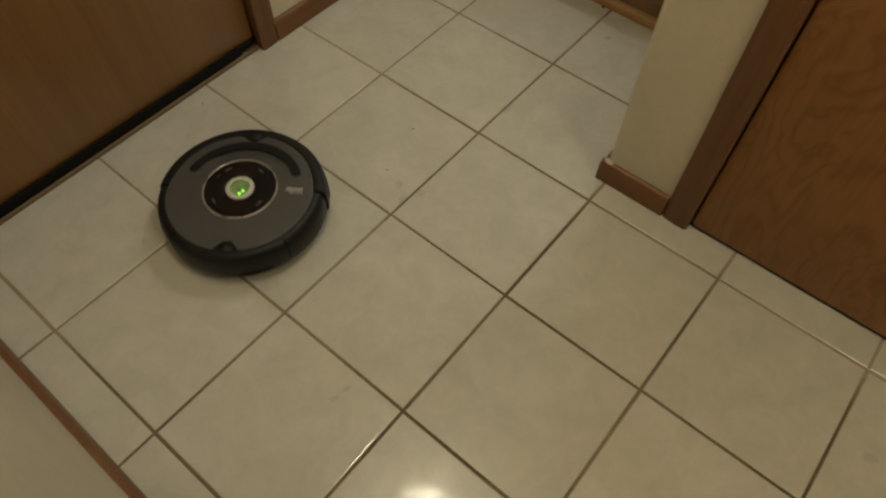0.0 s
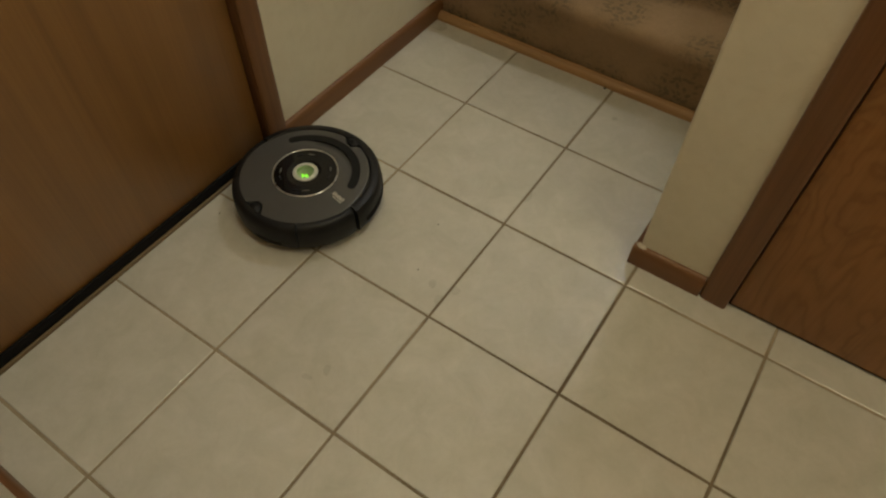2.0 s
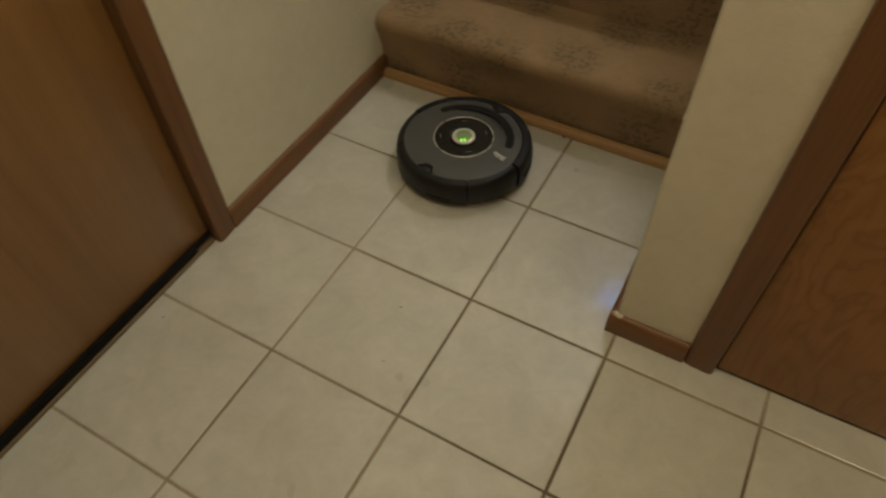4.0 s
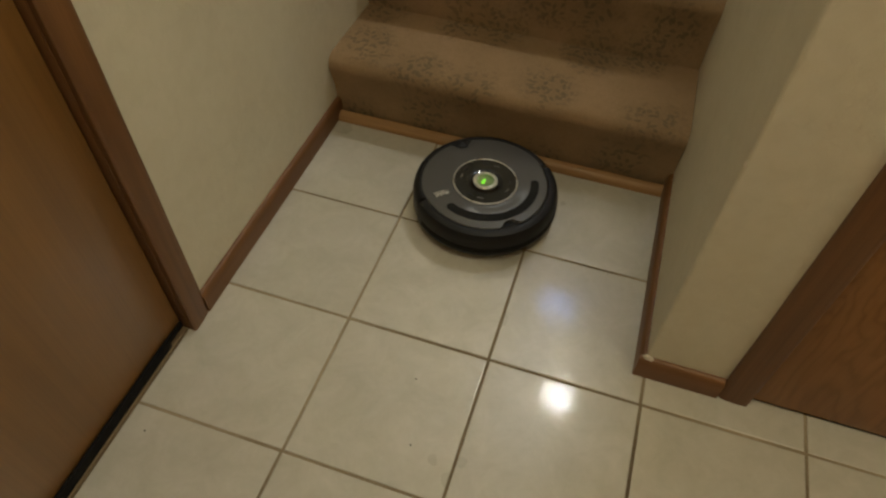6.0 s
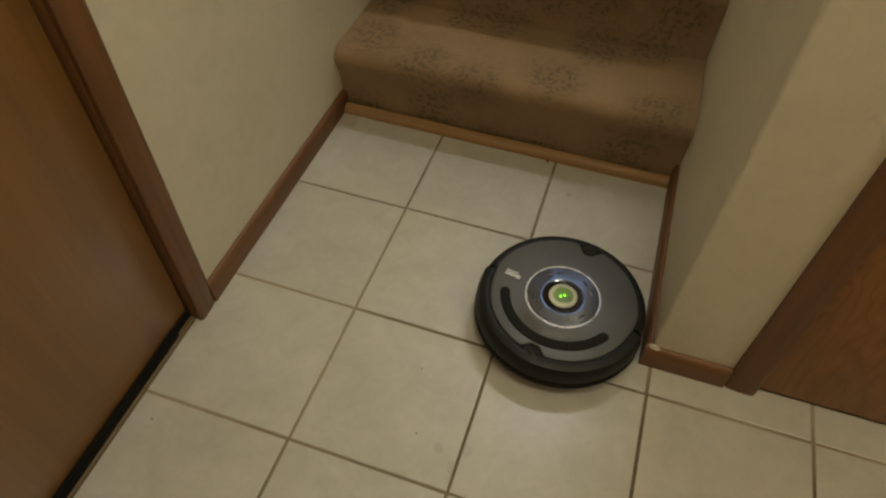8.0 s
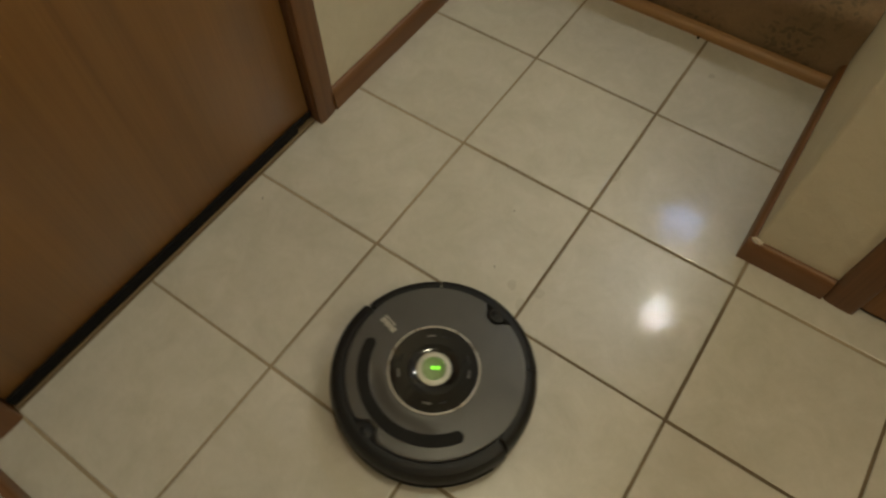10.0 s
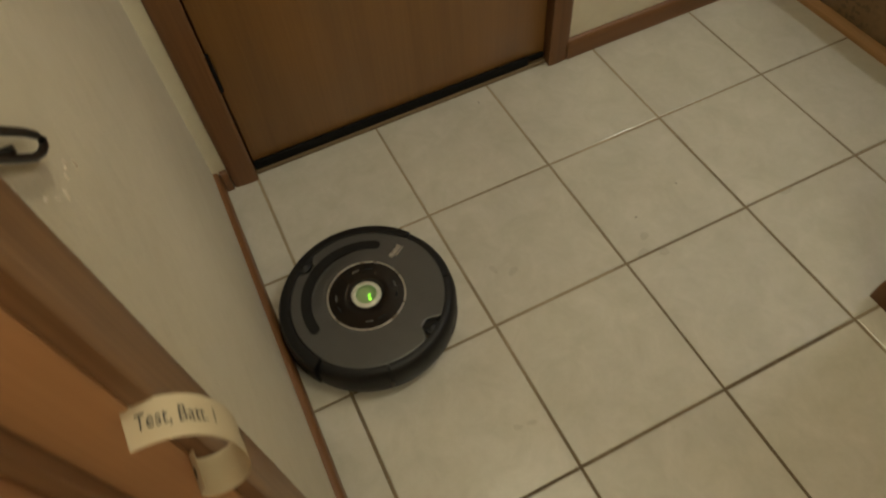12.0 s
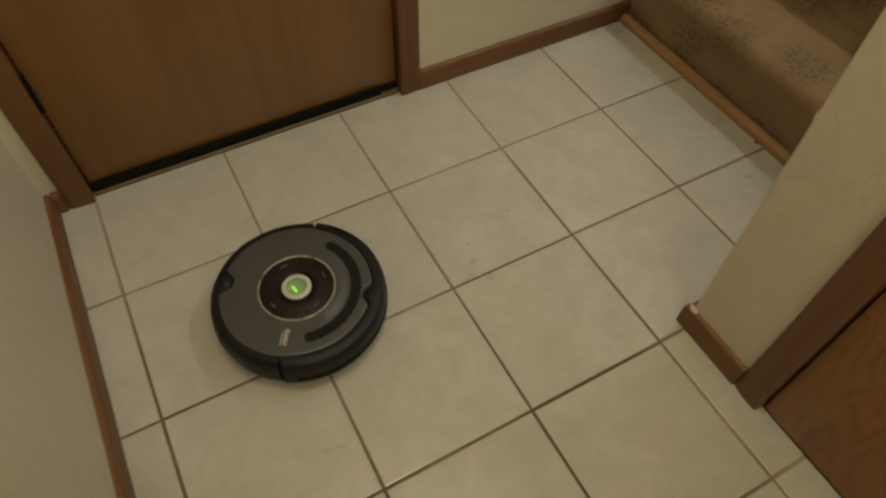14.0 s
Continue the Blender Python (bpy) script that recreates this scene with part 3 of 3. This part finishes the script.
        part("panel_key", b, KEY if deg in (-36, 36, 128, 232) else BLACK, panel)
    button = part("button", lathe([(0.0283, 0.0885), (0.0283, 0.0918), (0.0270, 0.0928), (0.0205, 0.0932), (0.0195, 0.0922)], 64), BUTTON, top, "milky white button rim")
    part("button_cup", lathe([(0.0197, 0.0925), (0.0192, 0.0830), (0.013, 0.0800), (0, 0.0800)], 48), HALO, button, "lit pale green button well")
    part("button_cap", lathe([(0.0194, 0.0915), (0.0190, 0.0932), (0.012, 0.0942), (0, 0.0945), (0, 0.0938), (0.012, 0.0935), (0.0186, 0.0922)], 48), LENS, button, "clear button cap")
    for deg, r in ((110, 0.0050), (190, 0.0075)):
        dot = lathe([(0.0019, 0.0795), (0.0017, 0.0812), (0.0009, 0.0818), (0, 0.082)], 16)
        bmesh.ops.translate(dot, vec=(r * math.sin(radians(deg)), r * math.cos(radians(deg)), 0), verts=dot.verts)
        part("led", dot, LED, button, "bright green light")
    # round turrets on the rim, front and back
    for deg, r, place, title, text in ((0, 0.0085, 0.1445, "sensor_turret", "black infrared sensor dome"), (180, 0.0090, 0.1415, "bin_release", "black dust bin release")):
        a = radians(deg)
        b = lathe([(r + 0.004, 0.076), (r + 0.0036, 0.0850), (r + 0.002, 0.0868), (r * 0.9, 0.0874), (r * 0.8, 0.0872), (r * 0.6, 0.0884), (r * 0.3, 0.0894), (0, 0.0896)], 32)
        bmesh.ops.transform(b, matrix=Matrix.Translation((place * math.sin(a), place * math.cos(a), 0)) @ Matrix.Diagonal((1.25, 1.0, 1, 1)), verts=b.verts)
        part(title, b, BLACK, top, text)
    # printed mark on the right of the cover: plain bars
    bars = [(0.0930, 0.0950, -0.0010, 0.0075), (0.0962, 0.1012, -0.0010, 0.0085), (0.1026, 0.1080, -0.0010, 0.0062), (0.1093, 0.1142, -0.0010, 0.0080),
            (0.1155, 0.1206, -0.0010, 0.0062), (0.1220, 0.1250, -0.0010, 0.0085), (0.1000, 0.1120, -0.0058, -0.0034), (0.1135, 0.1260, -0.0058, -0.0034)]
    for r0, r1, y0, y1 in bars:
        b = bmesh.new()
        rows = [(r0, y0), (r1, y0), (r1, y1), (r0, y1)]
        f = b.faces.new([b.verts.new((x, y, on_cover(x) + 0.0012)) for x, y in rows])
        e = bmesh.ops.extrude_face_region(b, geom=[f])
        bmesh.ops.translate(b, vec=(0, 0, -0.0016), verts=[v for v in e["geom"] if isinstance(v, bmesh.types.BMVert)])
        bmesh.ops.recalc_face_normals(b, faces=b.faces)
        part("printed_mark", b, SILVER, top, "small silver printed bar", smooth=False)
    for s in (-1, 1):
        wheel = lathe([(0, -0.012), (0.030, -0.012), (0.034, -0.009), (0.034, 0.009), (0.030, 0.012), (0, 0.012)], 40)
        bmesh.ops.transform(wheel, matrix=Matrix.Translation((s * 0.115, 0, 0.0345)) @ Matrix.Rotation(radians(90), 4, "Y"), verts=wheel.verts)
        part("wheel", wheel, RUBBER, top)
    return top


robot = robot_vacuum()


# ---- small things ----
def paper_tag():
    """A strip of paper tape stuck on the casing's inner edge, standing out and curled under at its free end."""
    top = thing("paper_tag", "curled strip of cream paper tape with handwriting on a casing", "tag")
    knots = [(-0.7030, 0.8655), (-0.6860, 0.8655), (-0.6720, 0.8560), (-0.6645, 0.8390), (-0.6632, 0.8210), (-0.6660, 0.8055), (-0.6735, 0.7955),
             (-0.6838, 0.7935), (-0.6915, 0.7998), (-0.6930, 0.8100), (-0.6885, 0.8165)]
    line = []
    for k in range(len(knots) - 1):
        p0, p1, p2, p3 = (Vector(knots[min(max(k + d, 0), len(knots) - 1)]) for d in (-1, 0, 1, 2))
        for q in range(6):
            u = q / 6
            line.append(0.5 * (2 * p1 + (p2 - p0) * u + (2 * p0 - 5 * p1 + 4 * p2 - p3) * u * u + (3 * p1 - p0 - 3 * p2 + p3) * u ** 3))
    line.append(Vector(knots[-1]))
    run = [0.0]
    for a, b in zip(line, line[1:]):
        run.append(run[-1] + (b - a).length)

    def on_strip(along, across, lift):
        """A place on the strip: metres along it, across it from its inner edge, and above its written face."""
        k = max(i for i in range(len(run) - 1) if run[i] <= max(along, 0.0))
        f = (along - run[k]) / (run[k + 1] - run[k])
        p, d = line[k].lerp(line[k + 1], f), (line[k + 1] - line[k]).normalized()
        lean = 0.012 * along / run[-1]
        return (0.3610 - across + lean, p.x - d.y * lift, p.y + d.x * lift - 0.004 * (1 - across / 0.022))

    strip = bmesh.new()
    rows = [[strip.verts.new(on_strip(r, c, z)) for c, z in ((0, 0), (0.0215, 0), (0.0215, -0.0004), (0, -0.0004))] for r in run]
    for a, b in zip(rows, rows[1:]):
        for k in range(4):
            strip.faces.new((a[k], a[(k + 1) % 4], b[(k + 1) % 4], b[k]))
    strip.faces.new(rows[0])
    strip.faces.new(rows[-1][::-1])
    bmesh.ops.recalc_face_normals(strip, faces=strip.faces)
    part("strip", strip, PAPER, top)
    font = bpy.data.curves.new("lettering", "FONT")
    font.body, font.size, font.resolution_u = "Test, Batt. 1", 0.0115, 3
    holder = bpy.data.objects.new("lettering", font)
    flat = holder.to_mesh()
    ink = bmesh.new()
    ink.from_mesh(flat)
    holder.to_mesh_clear()
    bmesh.ops.subdivide_edges(ink, edges=[e for e in ink.edges if e.calc_length() > 0.003], cuts=1)
    for v in ink.verts:
        v.co = on_strip(0.005 + v.co.x * 0.72 + v.co.y * 0.12, 0.0075 + v.co.y, 0.0003)
    part("handwriting", ink, INK, top, "dark handwritten lettering", smooth=False)
    bpy.data.objects.remove(holder)
    # writing too small to read, as bars
    for r0, r1 in ((0.071, 0.073), (0.0745, 0.077), (0.080, 0.0815), (0.122, 0.124), (0.1255, 0.1275), (0.130, 0.1315), (0.134, 0.136)):
        bar = bmesh.new()
        bar.faces.new([bar.verts.new(on_strip(r, c, 0.0003)) for r, c in ((r0, 0.008), (r1, 0.008), (r1, 0.013), (r0, 0.013))])
        part("handwriting", bar, INK, top, "short dark pen stroke", smooth=False)


paper_tag()


def wall_hook():
    """A loop of dark wire hanging against the wall."""
    top = thing("wall_hook", "loop of dark iron wire hung against the scuffed wall", "hook", at=Matrix.Translation((0.2184, NEAR + 0.0070, 0.9238)))
    pts = [(0.0493, 0, 0.0568), (0.0324, 0, 0.0402), (0.0112, 0, 0.0202), (-0.0002, 0, 0.0078), (-0.0041, 0, 0.0006), (0.0, 0, 0.0)]
    pts += [(0.0092, 0, 0.004), (0.0208, 0, 0.0121), (0.0339, 0, 0.0244), (0.053, 0, 0.0432), (0.069, 0, 0.059)]
    part("loop", tube(pts, 0.0022, 12), IRON, top)
    part("nail", tube([(0.0427, -0.009, 0.0372), (0.0427, 0.003, 0.0372)], 0.0022, 10), IRON, top)


wall_hook()


def plaster_chip():
    b = bmesh.new()
    bmesh.ops.create_icosphere(b, subdivisions=3, radius=1.0)
    for v in b.verts:
        k = 1 + 0.9 * noise.noise(v.co * 2.9)
        v.co = Vector((v.co.x * 0.009, v.co.y * 0.005, max(v.co.z, -0.2) * 0.006)) * k
    ob = new("plaster_chip", finish("plaster_chip", b, CHIP, True))
    ob.location = (CORNER_X + 0.004, CORNER_Y - 0.005, 0.0585)
    tagged(ob, "crumbled white plaster chip on the baseboard corner", "plaster")
    nick = new("plaster_chip", ob.data)
    nick.location, nick.scale, nick.rotation_euler = (CORNER_X + 0.0022, CORNER_Y + 0.0022, 0.556), (0.35, 0.5, 1.6), (0, 0, radians(-45))
    tagged(nick, "small flaked paint nick on the wall's corner", "plaster")


plaster_chip()


def paint_scuff(x, z, tall, wide, turn):
    """A scraped fleck of paint standing a little off the near wall."""
    b = bmesh.new()
    bmesh.ops.create_icosphere(b, subdivisions=3, radius=1.0)
    for v in b.verts:
        k = 1 + 0.7 * noise.noise(v.co * 2.3 + Vector((x * 90, 0, z * 70)))
        v.co = Vector((v.co.x * wide * k, v.co.y * 0.0014, v.co.z * tall * k))
    bmesh.ops.rotate(b, cent=(0, 0, 0), matrix=Matrix.Rotation(radians(turn), 3, "Y"), verts=b.verts)
    ob = new("paint_scuff", finish("paint_scuff", b, CHIP, True))
    ob.location = (x, NEAR, z)
    tagged(ob, "pale scraped fleck of paint on the scuffed wall", "paint fleck", "scuffs on the wall")


for scuff in ((0.186, 0.883, 0.004, 0.0016, 20), (0.192, 0.884, 0.0026, 0.0012, 60), (0.200, 0.885, 0.0022, 0.0016, 10), (0.219, 0.890, 0.0036, 0.0014, -15),
              (0.246, 0.916, 0.0020, 0.0016, 40), (0.233, 0.902, 0.0028, 0.0011, 25), (0.267, 0.946, 0.0024, 0.0014, 5), (0.172, 0.868, 0.0040, 0.0012, 15)):
    paint_scuff(*scuff)


def crumb_mesh():
    b = bmesh.new()
    bmesh.ops.create_icosphere(b, subdivisions=2, radius=0.0035)
    for v in b.verts:
        v.co *= 1 + 0.4 * noise.noise(v.co * 400)
        v.co.z = 0.0028 + v.co.z * 0.8
    return finish("debris", b, RUBBER, True)


def debris(x, y, size, label, mesh):
    ob = new("debris", mesh)
    ob.location, ob.scale = (x, y, 0), (size, size, size)
    tagged(ob, label, "debris", "crumbs on the tiles")


CRUMB = crumb_mesh()
debris(-0.021, 0.880, 1.0, "small dark crumb on the tiles by the stairs", CRUMB)
for x, y in CRUMBS:
    debris(x, y, 0.42, "tiny dark speck of grit on the tiles", CRUMB)

# ---- floor, tile by tile ----
floor = structure("floor", box(LEFT - 0.12, NEAR - 0.12, -0.08, RIGHT, 0.915, -0.0016), GROUT, "cream ceramic tile floor with brown grout", "floor")
MESHES = {}


def tile_mesh(w_, d_):
    key = (round(w_, 4), round(d_, 4))
    if key not in MESHES:
        bm = bmesh.new()
        loops = []
        for inset, z in ((0.0, -0.006), (0.0, -0.0022), (0.0003, -0.0012), (0.0009, -0.0005), (0.0018, -0.00012), (0.0030, 0.0)):
            x, y = w_ / 2 - inset, d_ / 2 - inset
            loops.append([bm.verts.new(p) for p in ((-x, -y, z), (x, -y, z), (x, y, z), (-x, y, z))])
        for p, q in zip(loops, loops[1:]):
            for i in range(4):
                bm.faces.new((p[i], p[(i + 1) % 4], q[(i + 1) % 4], q[i]))
        bm.faces.new(loops[-1])
        MESHES[key] = finish("tile", bm, TILE, False)
    return MESHES[key]


rng = random.Random(4)
for i in range(-2, 9):
    for j in range(-3, 3):
        x0, x1 = i * PITCH + JOINT / 2, (i + 1) * PITCH - JOINT / 2
        y0, y1 = max(j * PITCH + JOINT / 2, NEAR - 0.005), min((j + 1) * PITCH - JOINT / 2, 0.912)
        x1 = min(x1, RIGHT - 0.001)
        t = new("tile", tile_mesh(x1 - x0, y1 - y0))
        t.parent = floor
        t.matrix_basis = pose((x0 + x1) / 2 + rng.uniform(-0.0005, 0.0005), (y0 + y1) / 2 + rng.uniform(-0.0005, 0.0005), rng.uniform(-0.0003, 0.0003), rng.uniform(-0.1, 0.1), rng.uniform(-0.1, 0.1), rng.uniform(-0.1, 0.1))


# ---- what moves ----
def motions():
    rows = [
        (0.0, -0.227, -0.191, 36.8), (0.5, -0.308, -0.060, 38.5), (1.0, -0.385, 0.064, 39.5), (1.5, -0.419, 0.116, 42.0),
        (2.0, -0.416, 0.109, -9.5), (2.5, -0.362, 0.245, -12.0), (3.0, -0.309, 0.392, -12.4), (3.5, -0.251, 0.537, -12.0),
        (4.0, -0.211, 0.673, -12.4), (4.2, -0.198, 0.700, -12.4), (4.6, -0.190, 0.690, -25.0), (5.2, -0.170, 0.695, -75.0),
        (5.8, -0.140, 0.705, -125.0), (6.05, -0.120, 0.705, -142.0), (6.3, -0.080, 0.658, -142.5), (6.5, -0.045, 0.611, -142.3),
        (7.0, 0.047, 0.486, -141.6), (7.3, 0.096, 0.418, -142.0), (7.6, 0.098, 0.424, -160.0), (8.0, 0.104, 0.412, -192.0),
        (8.5, 0.072, 0.272, -193.0), (9.0, 0.032, 0.128, -193.0), (9.5, -0.008, -0.021, -192.9), (10.0, -0.045, -0.172, -192.7),
        (10.5, -0.087, -0.317, -192.0), (11.0, -0.122, -0.460, -191.7), (11.5, -0.135, -0.511, -189.1), (12.0, -0.130, -0.511, -234.8),
        (12.5, -0.148, -0.512, -257.0), (13.0, -0.151, -0.507, -319.9), (13.5, -0.169, -0.409, -374.9), (14.0, -0.095, -0.296, -393.2),
    ]
    walk(robot, [(t, pose(x, y, 0, 0, 0, a)) for t, x, y, a in rows])


motions()
